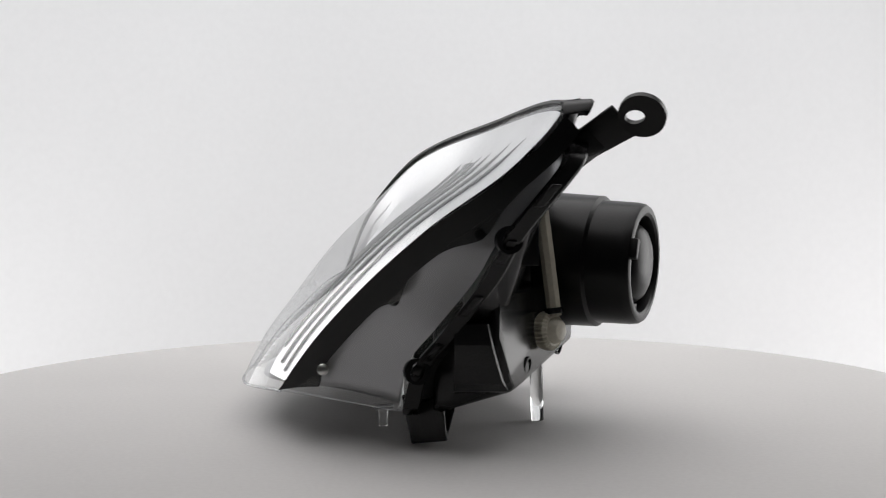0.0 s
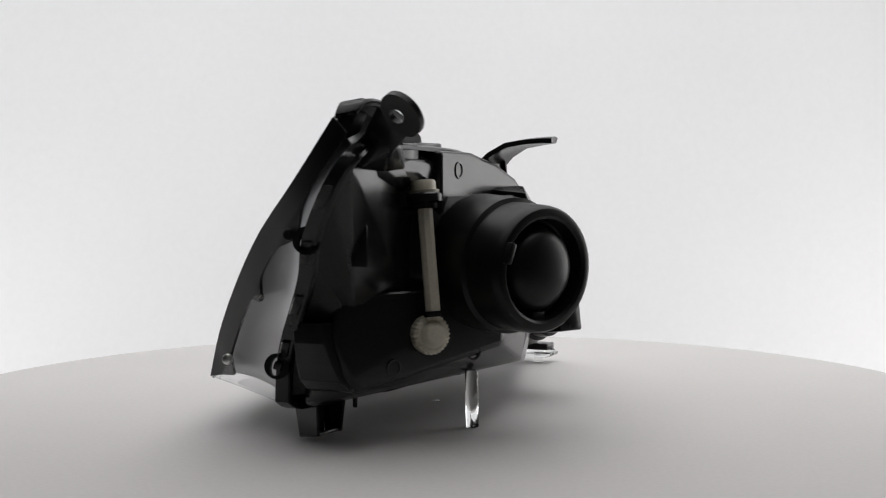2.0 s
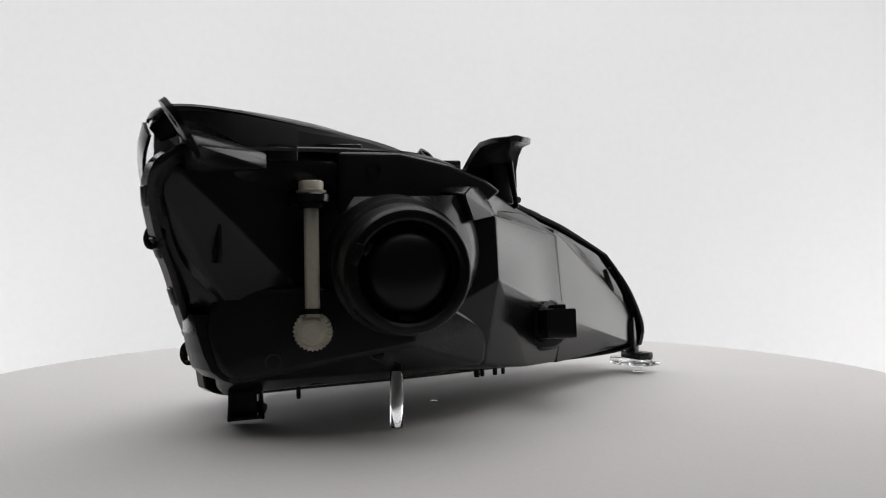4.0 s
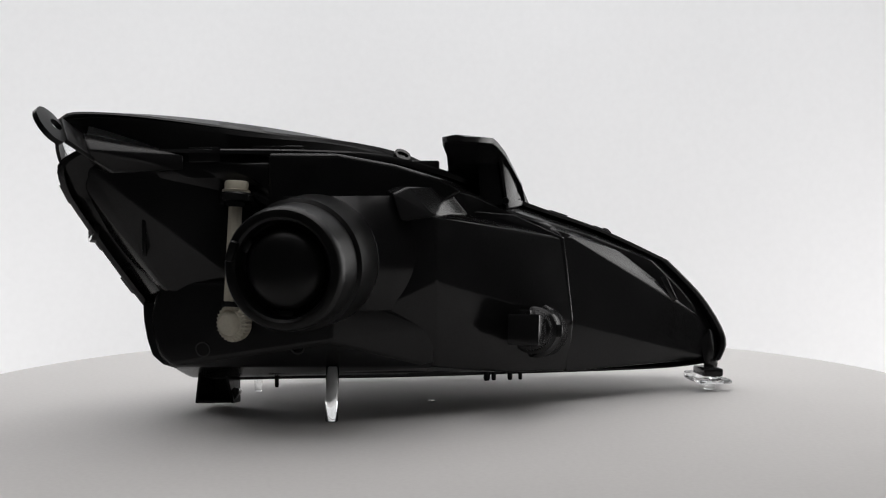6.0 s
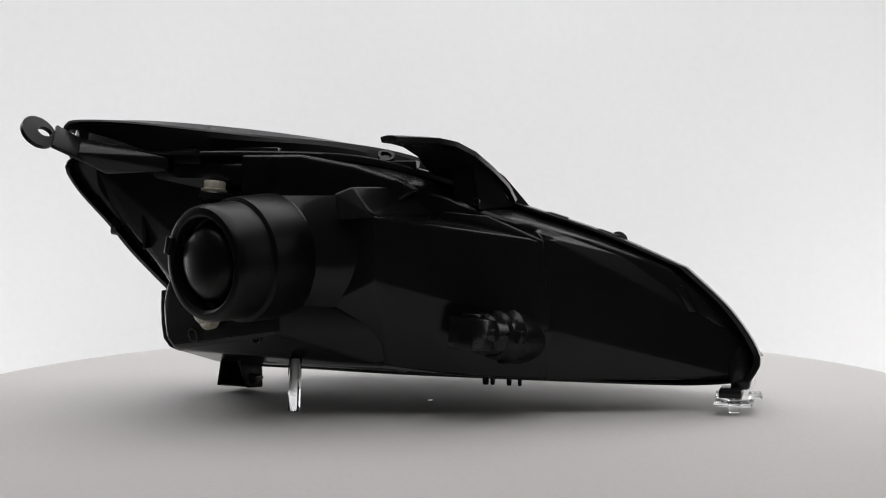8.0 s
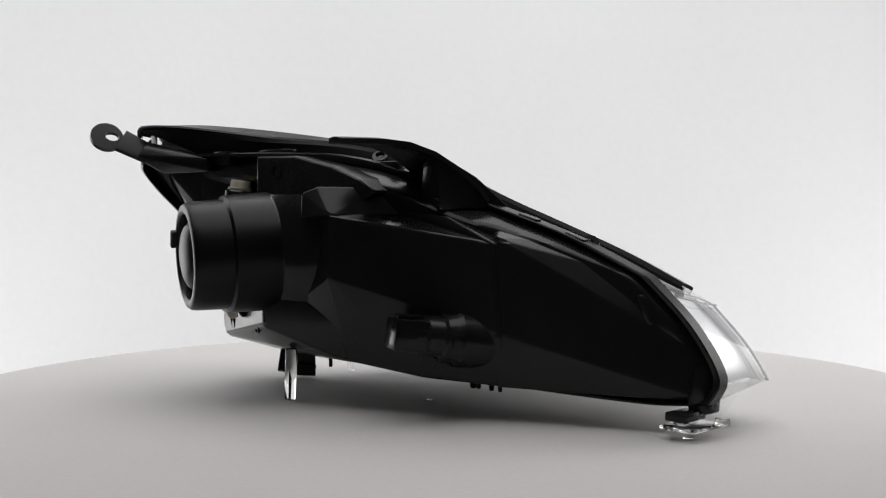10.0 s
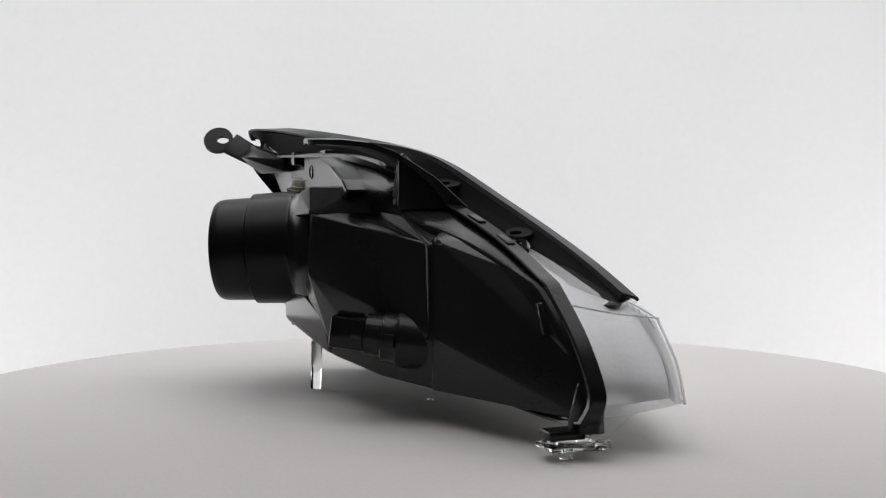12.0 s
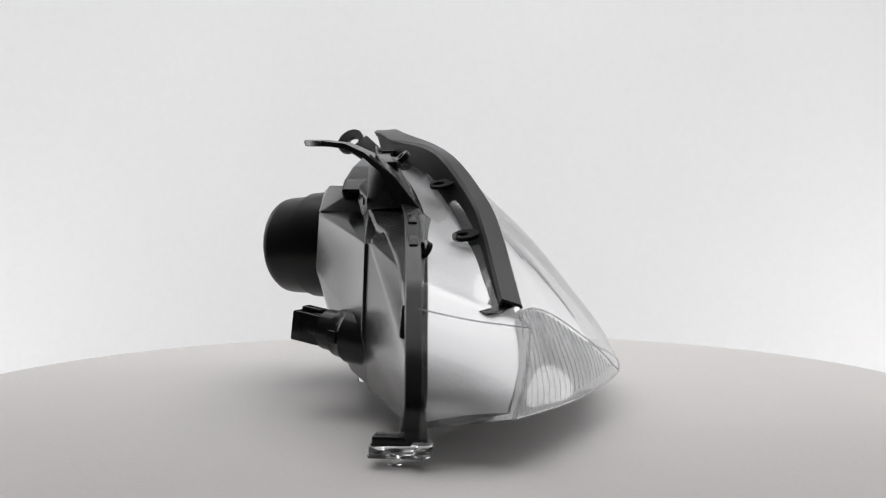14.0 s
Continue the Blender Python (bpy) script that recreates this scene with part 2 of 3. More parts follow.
def front(u, v, bulge=0.008, lines=None):
    """The lens's front: u from the broad end to the point, v from the lower edge to the upper."""
    low, top, left, right = lines or FRONT_LINES

    def at(line, s):
        f = min(max(s, 0), 1) * (len(line) - 1)
        i = min(int(f), len(line) - 2)
        return line[i].lerp(line[i + 1], f - i)
    a, b = at(low, u), at(top, u)
    c, d = at(left, v), at(right, v)
    ruled = a.lerp(b, v) + c.lerp(d, u)
    corners = (low[0].lerp(low[-1], u)).lerp(top[0].lerp(top[-1], u), v)
    swell = bulge * (math.sin(math.pi * v) ** 0.8) * (math.sin(math.pi * min(u * 0.95 + 0.05, 1)) ** 0.8)
    nose = 0.003 * math.exp(-((v - 0.12) / 0.12) ** 2) * min(v / 0.05, 1.0) * math.sin(math.pi * u)
    return ruled - corners + Vector((-0.80, -0.05, 0.45)) * swell + Vector((-0.9, 0.0, 0.1)) * nose


FRONT_LINES = (list(reversed(spline(LOW_EDGE, 60))), spline(TOP_EDGE, 60), spline(SIDE_EDGE, 40), list(reversed(spline(TIP_EDGE, 40))))


BOWL_LOW = [(-0.088, 0.262, 0.037), (-0.098, 0.150, 0.034), (-0.116, 0.060, 0.034), (-0.134, -0.030, 0.034), (-0.135, -0.080, 0.035), (-0.106, -0.155, 0.038)]
BOWL_LINES = (list(reversed(spline(BOWL_LOW, 60))), *FRONT_LINES[1:])


def wall_point(a, b, s, i):
    """A point on the clear wall between the front edge and the flange; along the top it dips before it meets the flange."""
    t = (i - COUNTS[0]) / COUNTS[1]
    dip = math.sin(math.pi * s) * (math.sin(math.pi * t) ** 0.5 if 0 < t < 1 else 0.0)
    return a.lerp(b, s) + Vector((0, -0.004, -0.009)) * dip


def lens(root):
    rim, base = loop((SIDE_EDGE, TOP_EDGE, TIP_EDGE, LOW_EDGE), COUNTS), loop((FL_SIDE, FL_TOP, FL_TIP, FL_LOW), COUNTS)
    bm = bmesh.new()
    grid(bm, [[wall_point(a, b, s, i) for i, (a, b) in enumerate(zip(rim, base))] for s in (0.0, 0.03, 0.15, 0.3, 0.45, 0.6, 0.75, 0.9, 1.0)], True)
    ob = part("lens", bm, LENS, root, "clear polycarbonate outer lens", 60)
    bm = bmesh.new()
    grid(bm, [[front(u / 60, v / 28) for u in range(61)] for v in range(29)])
    part("lens_face", bm, LENS, ob, smooth=70)
    # seam where the turn-signal chamber meets the main lamp
    part("seam", tube(spline([(-0.0215, 0.2245, 0.099), (-0.058, 0.2235, 0.0915), (-0.0955, 0.2145, 0.086)], 16), 0.0006, 8), RIB, ob, "moulded seam line in the clear lens")
    # thick moulded edges of the clear lens
    part("corner_edge", tube(spline(TIP_EDGE, 20), 0.0010, 8), RIB, ob)
    part("lower_edge", tube(spline(LOW_EDGE, 60), 0.0010, 8), RIB, ob)
    # fluted turn-signal window: ribs on the inside of the lower front corner
    bm = bmesh.new()
    rows = []
    for i in range(241):
        s = i / 240
        u0, u1, v1 = 1 - 0.62 * s, 1 - 0.62 * s, (1 - s) ** 1.6
        rows.append([front(u0, v1 * k / 10, 0.008) + Vector((0.004 - 0.0020 * math.cos(2 * math.pi * s * 30), -0.001, -0.0005)) for k in range(11)])
    grid(bm, rows)
    part("fluted_window", bm, FLUTE, ob, "clear fluted turn-signal window", 80)
    part("crease", tube([front(1 - 0.62 * s / 40, (1 - s / 40) ** 1.6, 0.008) for s in range(41)], 0.0007, 8), RIB, ob)
    ribs = []
    for i in range(24):
        s = (i + 0.8) / 26
        u, top = 1 - 0.62 * s, (1 - s) ** 1.6
        ribs.append(tube([front(u, 0.03 + (top - 0.04) * k / 8, 0.008) + Vector((0.0022, -0.0005, 0)) for k in range(9)], 0.00045, 6))
    part("flutes", join(*ribs), RIB, ob, "upright moulded flutes")
    # clear fillet from the lower edge to the flange at the pointed end
    fillet = [Vector(p) for p in ((-0.026, 0.257, 0.012), (-0.034, 0.258, 0.015), (-0.042, 0.259, 0.022), (-0.052, 0.260, 0.029), (-0.070, 0.262, 0.0335), (-0.050, 0.262, 0.037), (-0.027, 0.262, 0.036))]
    part("lens_fillet", slab(fillet, (0, 1, 0), 0.0025, 0), LENS, ob)
    # pin on the lower edge
    pin = lathe([(0, 0.0), (0, 0.0032), (0.012, 0.0036), (0.013, 0.0075), (0.0155, 0.0075), (0.0155, 0.0)], (-0.037, -0.144, 0.006), (0, 0, 1), 20)
    part("locating_pin", pin, ACRYLIC, ob, "small clear moulded locating pin")
    return ob


def reflector(root):
    rim, base = loop((SIDE_EDGE, TOP_EDGE, TIP_EDGE, LOW_EDGE), COUNTS), loop((FL_SIDE, FL_TOP, FL_TIP, FL_LOW), COUNTS)
    mid = Vector((-0.035, -0.02, 0.105))

    def shrink(p, d):
        w = mid - p
        return p + w.normalized() * d
    n1 = COUNTS[0] + COUNTS[1]
    # liner behind the clear walls
    rings = [[shrink(wall_point(a, b, s, i), 0.010 + 0.004 * math.sin(math.pi * s)) for i, (a, b) in enumerate(zip(rim, base))] for s in (0.06, 0.3, 0.5, 0.7, 0.85, 0.96)]
    bright = range(COUNTS[0], sum(COUNTS[:3]) + 30)
    bm = bmesh.new()
    grid(bm, [[row[i] for i in bright] for row in rings])
    ob = part("reflector", bm, SATIN, root, "silver metallised reflector behind the clear lens", 60)
    # rest of the same liner, at the broad end, darkened by colour where it mirrors little light
    grey = [*range(bright[-1], len(rim)), *range(COUNTS[0] + 1)]
    bm = bmesh.new()
    grid(bm, [[row[i] for i in grey] for row in rings])
    part("side_liner_dim", bm, LINER_DIM, ob, "broad-end part of the liner, coloured darker for its dim reflection", 60)
    # stepped bowl under the lens front
    bm = bmesh.new()
    rows = []
    nv, nu = 40, 200
    for j in range(nv + 1):
        v = j / nv
        row = []
        for i in range(nu + 1):
            u = i / nu
            st = sum(min(max((u - c) / 0.01, 0.0), 1.0) for c in (0.058, 0.110, 0.168, 0.212, 0.256, 0.300))
            deep = 0.005 + 0.0010 * st + 0.01 * max(0.0, u - 0.36)
            deep = 0.0015 + (deep - 0.0015) * min(1.0, (1 - v) / 0.18) * min(1.0, (1 - u) / 0.12 + max(0.0, 0.9 - v) * 4)
            across = 0.02 + 0.93 * u
            v0 = 0.03 + 0.95 * max(0.0, 1 - (1 - across) / 0.62) ** 1.6
            p = front(across, v0 + (0.985 - v0) * v, 0.006, BOWL_LINES)
            row.append(p + Vector((0.96, 0.03, -0.22)).normalized() * deep)
        rows.append(row)
    grid(bm, rows)
    part("stepped_bowl", bm, SILVER, ob, smooth=25)
    # thin grey bars along the steps: the creases' shade put into colour
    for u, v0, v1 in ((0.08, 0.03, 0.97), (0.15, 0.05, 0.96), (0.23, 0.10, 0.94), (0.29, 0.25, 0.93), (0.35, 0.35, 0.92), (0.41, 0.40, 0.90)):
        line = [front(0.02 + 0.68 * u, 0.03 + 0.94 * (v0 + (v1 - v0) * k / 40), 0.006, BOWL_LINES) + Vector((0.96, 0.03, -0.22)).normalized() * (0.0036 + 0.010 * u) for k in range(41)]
        part("groove_shade", tube(line, 0.0013 if u < 0.16 else 0.0010, 6), GROOVE_SHADE, ob)
    return ob


def trim(root):
    """The black strip round the outer edge: one arm down the broad end, one along the top."""
    side, top = spline(SIDE_EDGE, 70), spline(TOP_EDGE[:-1], 110)
    bm = bmesh.new()
    rows = []
    for i, p in enumerate(side):
        s = i / 69
        w = 0.66 - 0.14 * min(max((s - 0.74) / 0.1, 0.0), 1.0) + 0.25 * math.exp(-((s - 0.42) / 0.035) ** 2) + 0.32 * math.exp(-((s - 0.68) / 0.06) ** 2)
        k = max(0.0, 1 - s / 0.14)
        q = p + Vector((-0.001, -0.0025, 0.001))
        rows.append([q, q + Vector((0.010, -0.002, -0.008)) * w * (1 - k) + Vector((0.016, -0.006, 0.003)) * k, q + Vector((0.0185, -0.0015, -0.0175)) * w * (1 - k) + Vector((0.030, -0.011, 0.004)) * k])
    grid(bm, rows)
    thicken(bm, 0.0025)
    ob = part("side_trim", bm, TRIM, root, "black satin plastic trim strip", 40)
    bm = bmesh.new()
    rows = []
    inner = []
    for i, p in enumerate(top):
        s = i / 109
        q = p + Vector((-0.0005, 0.0, 0.0028))
        k = min(max((s - 0.25) / 0.22, 0.0), 1.0)
        k = k * k * (3 - 2 * k)
        e = min(1.0, 0.02 + s / 0.16)
        f = min(1.0, 0.72 + s / 0.10)
        sag = math.sin(math.pi * min(s / 0.55, 1.0))
        rows.append([q + Vector((-0.001, 0, -0.002)), q, q + Vector(((0.020 - 0.007 * k - 0.006 * sag) * f, 0.0, 0.002 + 0.002 * k - 0.006 * sag)),
                     q + Vector(((0.0215 - 0.0065 * k - 0.006 * sag) * f, 0.0, 0.0005 + 0.0005 * k - 0.006 * sag))])
        inner.append([q + Vector(((0.0200 - 0.0065 * k - 0.006 * sag) * f, 0.0, -0.0008 + 0.0005 * k - 0.006 * sag)), q + Vector(((0.016 + 0.0005 * k) * f, -0.001, (-0.010 + 0.005 * k) * e)), q + Vector(((0.013 + 0.0105 * k) * f, -0.001, (-0.028 + 0.0115 * k) * e))])
    grid(bm, rows)
    thicken(bm, 0.0022)
    tp = part("top_trim", bm, TRIM, root, "black satin plastic trim strip along the top", 30)
    bm = bmesh.new()
    grid(bm, inner)
    thicken(bm, 0.0016)
    part("inner_wall", bm, MATT, tp, "matt black inner wall of the trim strip", 30)
    # eyes on the inner lip of the top strip
    for c in ((-0.0064, 0.0123, 0.1797), (-0.0352, 0.0957, 0.1416), (-0.0627, 0.1923, 0.0965)):
        part("mounting_eye", ring_plate(c, (0.1, 0.3, 0.95), (1, 0.15, 0), 0.0105, 0.0040, 0.0028, 1.3, 28, (-0.0030, 0, 0.0006)), MATT, tp)
    # folded corner of the strip over the broad end
    fold = [(0.0815, -0.2865, 0.2190), (0.0795, -0.2800, 0.2325), (0.0947, -0.2638, 0.2345), (0.0924, -0.2756, 0.2350), (0.0945, -0.2650, 0.2325), (0.0880, -0.2700, 0.2140), (0.0850, -0.2800, 0.2100)]
    part("trim_corner", hull(fold, 0.0008), TRIM, tp)
    part("screw", lathe([(0, 0.0), (0, 0.0042), (0.002, 0.004), (0.003, 0.0025), (0.003, 0.0)], (-0.077, -0.183, 0.053), (0.1, -1, 0.2), 16), STEEL, ob, "zinc trim screw")
    for c in ((-0.026, -0.215, 0.104), (0.030, -0.262, 0.150)):
        part("trim_stud", lathe([(0, 0.0), (0, 0.0038), (0.001, 0.0036), (0.0016, 0.0026), (0.0016, 0.0)], c, (0.25, -1, 0.1), 14), TRIM, ob)
    return ob


def back_depth(y, z):
    """How far the rear wall of the housing lies back."""
    ys = ((-0.30, 0.074), (-0.27, 0.064), (-0.245, 0.046), (-0.190, 0.044), (-0.146, 0.044), (-0.140, 0.070), (-0.02, 0.076), (0.03, 0.052), (0.085, 0.034), (0.095, 0.026), (0.16, 0.004), (0.205, -0.008), (0.26, -0.018))
    x = ys[-1][1]
    for (a, p), (b, q) in zip(ys, ys[1:]):
        if a <= y <= b:
            x = p + (q - p) * (y - a) / (b - a)
            break
    if y < -0.13:
        x = max(x, 0.072 - 0.8 * max(0.0, 0.188 - z))
    return x - max(0.0, 0.075 - z) * (0.75 if y < 0.06 else 0.25)


def housing(root):
    base = loop((FL_SIDE, FL_TOP, FL_TIP, FL_LOW), COUNTS)
    c = c0 = Vector((0, -0.05, 0.105))
    bm = bmesh.new()
    rows = []
    for r0, k in ((1.0, 0.0), (0.985, 0.05), (0.95, 0.35), (0.915, 0.8), (0.895, 0.95), (0.87, 1.0), (0.8, 1.0), (0.7, 1.0), (0.6, 1.0), (0.5, 1.0), (0.4, 1.0), (0.3, 1.0), (0.2, 1.0), (0.1, 1.0), (0.03, 1.0)):
        row = []
        for p in base:
            r = r0
            tip = min(max((p.y - 0.12) / 0.08, 0.0), 1.0)
            r = r0 + tip * 0.065 * min((1 - r0) / 0.13, r0 / 0.87)
            y, z = c.y + (p.y - c.y) * r, c.z + (p.z - c.z) * r
            row.append(Vector((p.x * (1 - k) + back_depth(y, z) * k, y, z)))
        rows.append(row)
    vs = grid(bm, rows, True)
    bm.faces.new(vs[-1])
    ob = part("housing", bm, BLACK, root, "black moulded plastic rear housing", 30)
    # sealing flange: a raised channel where lens and housing meet
    bm = bmesh.new()
    k = len(base)
    rows = [[], [], [], [], []]
    for i, p in enumerate(base):
        out = Vector((0, p.y - c.y, p.z - c.z)).normalized()
        for row, (dx, d) in zip(rows, ((-0.001, -0.001), (-0.001, 0.0022), (0.0095, 0.0022), (0.0105, 0.0008), (0.0105, -0.003))):
            row.append(p + Vector((dx, 0, 0)) + out * d)
    grid(bm, rows, True)
    part("flange", bm, BLACK, ob, "black sealing flange", 35)
    # central bulk behind the reflector
    bulk = [(0.0958, -0.034, 0.165), (0.1008, -0.0136, 0.156), (0.0550, 0.0220, 0.158), (0.0481, 0.0665, 0.1352), (0.0370, 0.1041, 0.1357), (0.0510, 0.0720, 0.0805),
            (0.0395, 0.1110, 0.0674), (0.1040, -0.0130, 0.1080), (0.0665, 0.0520, 0.0620), (0.0830, -0.0100, 0.0396), (0.0602, 0.0517, 0.0300), (0.034, 0.108, 0.026),
            (0.0, -0.060, 0.165), (0.0, 0.026, 0.165), (0.0, 0.105, 0.128), (0.0, 0.105, 0.026), (0.0, -0.02, 0.030), (0.05, -0.10, 0.036), (0.09, -0.09, 0.07)]
    part("bulb_chamber", hull(bulk, 0.0016, 2, 7), BLACK, ob, smooth=11)
    broad = [(0.0575, -0.143, 0.1960), (0.0575, -0.143, 0.0900), (0.0500, -0.216, 0.1000), (0.0450, -0.235, 0.1150), (0.0570, -0.252, 0.1500), (0.0720, -0.268, 0.1800), (0.0800, -0.268, 0.1950), (0.0680, -0.200, 0.2000),
             (0.020, -0.143, 0.1960), (0.020, -0.143, 0.0900), (0.020, -0.228, 0.0950), (0.035, -0.248, 0.1250), (0.050, -0.262, 0.1500), (0.070, -0.274, 0.1800), (0.076, -0.272, 0.1960)]
    part("broad_wall", hull(broad, 0.0030, 3, 7), BLACK, ob, smooth=11)
    strip = [(0.0550, 0.0210, 0.1600), (0.0498, 0.0665, 0.1357), (0.0520, 0.0705, 0.0620), (0.0388, 0.1035, 0.1362), (0.0405, 0.1105, 0.0640), (0.0440, 0.0600, 0.1560)]
    part("chamber_rib", hull([*strip, *[(0.015, y, z) for x, y, z in strip]], 0.0012, 2, 9), BLACK, ob, smooth=11)
    # flat rear wall of the pointed end, chamfered along the top
    flat = [(0.0365, 0.1020, 0.1400), (0.0125, 0.150, 0.1180), (-0.0120, 0.200, 0.0960), (-0.0180, 0.242, 0.0620), (-0.0200, 0.252, 0.0420), (-0.0180, 0.251, 0.0260), (0.0390, 0.1080, 0.0674), (0.037, 0.104, 0.026), (-0.0100, 0.200, 0.0260),
            (-0.004, 0.0780, 0.1590), (-0.014, 0.1450, 0.1370), (-0.022, 0.2060, 0.1095), (-0.026, 0.2410, 0.0765), (-0.027, 0.2620, 0.0430), (-0.023, 0.2550, 0.0235), (-0.020, 0.080, 0.0195), (-0.010, 0.05, 0.150)]
    part("tip_wall", hull(flat, 0.0018, 2, 7), BLACK, ob, smooth=11)
    box = [(0.0958, -0.034, 0.1793), (0.0606, 0.0045, 0.1788), (0.1030, -0.046, 0.1740), (0.1008, -0.0136, 0.1565), (0.0545, 0.0215, 0.1565), (0.1080, -0.041, 0.1535), (0.060, -0.050, 0.178), (0.035, 0.000, 0.178), (0.05, -0.03, 0.15), (0.035, 0.020, 0.15)]
    part("vent_box", hull(box, 0.0014), BLACK, ob, smooth=11)
    # slanting lower wall from the broad corner to below the cap
    wall = [(0.0544, -0.2129, 0.0419), (0.0500, -0.2240, 0.0520), (0.0420, -0.2290, 0.080), (0.0430, -0.2220, 0.1080), (0.1053, -0.0941, 0.0632), (0.1060, -0.0930, 0.1080), (0.0852, -0.0126, 0.0396), (0.0900, -0.0110, 0.0700),
            (0.080, -0.060, 0.0400), (0.060, -0.160, 0.0390), (0.0, -0.20, 0.024), (0.0, -0.02, 0.022), (0.0, -0.20, 0.10), (0.0, -0.02, 0.10)]
    part("lower_wall", hull(wall, 0.0035, 3), BLACK, ob, smooth=11)
    low = [(0.058, 0.055, 0.050), (0.034, 0.092, 0.048), (0.0602, 0.0517, 0.030), (0.034, 0.092, 0.026), (0.01, 0.05, 0.05), (0.01, 0.09, 0.05), (0.01, 0.05, 0.028), (0.01, 0.09, 0.026)]
    part("drain_box", hull(low, 0.0012), BLACK, ob, smooth=11)
    corner = [(x, y, z) for y, z, x1 in ((-0.234, 0.090, 0.036), (-0.2335, 0.076, 0.038), (-0.231, 0.062, 0.042), (-0.227, 0.050, 0.046), (-0.219, 0.0430, 0.050), (-0.210, 0.040, 0.050), (-0.17, 0.038, 0.050), (-0.17, 0.09, 0.05)) for x in (0.014, x1)]
    part("lower_corner", hull(corner, 0.0025, 3), BLACK, ob)
    # tall upper plate beside the adjuster, its far end rounded
    plate = [(x, y, z) for x in (0.035, 0.0770) for y, z in ((-0.1373, 0.150), (-0.1373, 0.2050), (-0.085, 0.2045), (-0.040, 0.1960), (-0.005, 0.1850), (0.012, 0.1750), (-0.030, 0.150))]
    part("upper_plate", hull(plate, 0.0030, 3), BLACK, ob, smooth=11)
    # clips on the upper flange
    for c, d in (((0.058, -0.130, 0.2060), (0.006, 0.020, 0.0050)), ((0.070, -0.185, 0.2040), (0.008, 0.012, 0.0060)), ((0.062, -0.218, 0.2040), (0.006, 0.008, 0.0045)), ((0.035, -0.012, 0.1960), (0.005, 0.012, 0.0035))):
        part("flange_clip", hull([(c[0] + a * d[0], c[1] + b * d[1], c[2] + e * d[2]) for a in (-1, 1) for b in (-1, 1) for e in (-1, 1)], 0.0015), BLACK, ob)
    # small round moulding marks
    for p, nrm in (((0.0768, -0.1088, 0.1912), (1, 0, 0.0)), ((0.0428, 0.0890, 0.126), (0.957, 0.28, 0.05)), ((0.0930, -0.1180, 0.0600), (0.90, -0.40, -0.15)), ((0.0650, -0.1880, 0.0560), (0.90, -0.40, -0.15))):
        part("moulding_mark", ring_plate(p, nrm, (0, 0, 1), 0.0062, 0.0050, 0.002), BLACK, ob)
    for y, r in ((0.046, 0.0028), (0.052, 0.0020), (0.066, 0.0022), (0.075, 0.0018), (-0.130, 0.0018)):
        part("drain_nub", lathe([(0, 0.0), (0, r * 0.8), (0.002, r), (0.008, r), (0.008, 0)], (0.0, y, 0.0145), (0, 0, 1), 10), BLACK, ob)
    part("breather_hole", ring_plate((0.0580, -0.1858, 0.1443), (1, 0, 0), (0, 0, 1), 0.0075, 0.0055, 0.006), BLACK, ob)
    part("pocket_rib", hull([(x, y, z) for x in (0.05, 0.070) for y in (-0.232, -0.229) for z in (0.128, 0.160)], 0.0008), BLACK, ob)
    # clip loops on the flange, each with its catch
    loops = (((-0.0150, 0.1540, 0.1345), (0.75, 0.45, 0.5), (0, 0.8, -0.6)), ((-0.0110, -0.2160, 0.0563), (0.3, -1, 0.1), (0.35, 0, 0.93)), ((0.0483, -0.2690, 0.1468), (0.3, -1, 0.2), (0.45, 0, 0.89)), ((0.0306, -0.0292, 0.2030), (0.6, 0.3, 0.75), (0, 1, -0.3)))
    for c, nrm, along in loops:
        lp = part("clip_loop", ring_plate(c, nrm, along, 0.0090 if c[1] < -0.1 else 0.0068, 0.0046 if c[1] < -0.1 else 0.0032, 0.0045, 1.5), BLACK, ob)
        w, u = Vector(nrm).normalized(), Vector(along).normalized()
        v = w.cross(u)
        part("clip_catch", hull([Vector(c) + u * (a * 0.0030) + v * (b * 0.0030) + w * h for a in (-1, 1) for b in (-1, 1) for h in (-0.004, 0.0008)], 0.0008), BLACK, lp)
    for line, n, first, last in ((FL_SIDE, 26, 4, 20), (FL_TOP, 60, 40, 52)):
        run = spline(line, n)
        for k in range(first, last, 5):
            a, b = run[k], run[k + 2]
            out = Vector((0, a.y - c0.y, a.z - c0.z)).normalized() * 0.0032
            part("flange_lug", hull([p + out * h + Vector((x, 0, 0)) for p in (a, b) for h in (0.2, 1.25) for x in (0.0005, 0.0075)], 0.0008, 1), BLACK, ob)
    part("flange_tab", hull([(-0.0200, 0.2040, 0.0990), (-0.0060, 0.2000, 0.0990), (-0.0200, 0.2150, 0.0780), (-0.0060, 0.2110, 0.0780), (-0.0200, 0.2120, 0.1010), (-0.0060, 0.2060, 0.1000), (-0.0200, 0.2230, 0.0790), (-0.0060, 0.2170, 0.0780)], 0.0015), BLACK, ob)
    return ob


CAP = Vector((0.1552, -0.1323, 0.122))
AXIS = Vector((0.911, -0.411, -0.04))


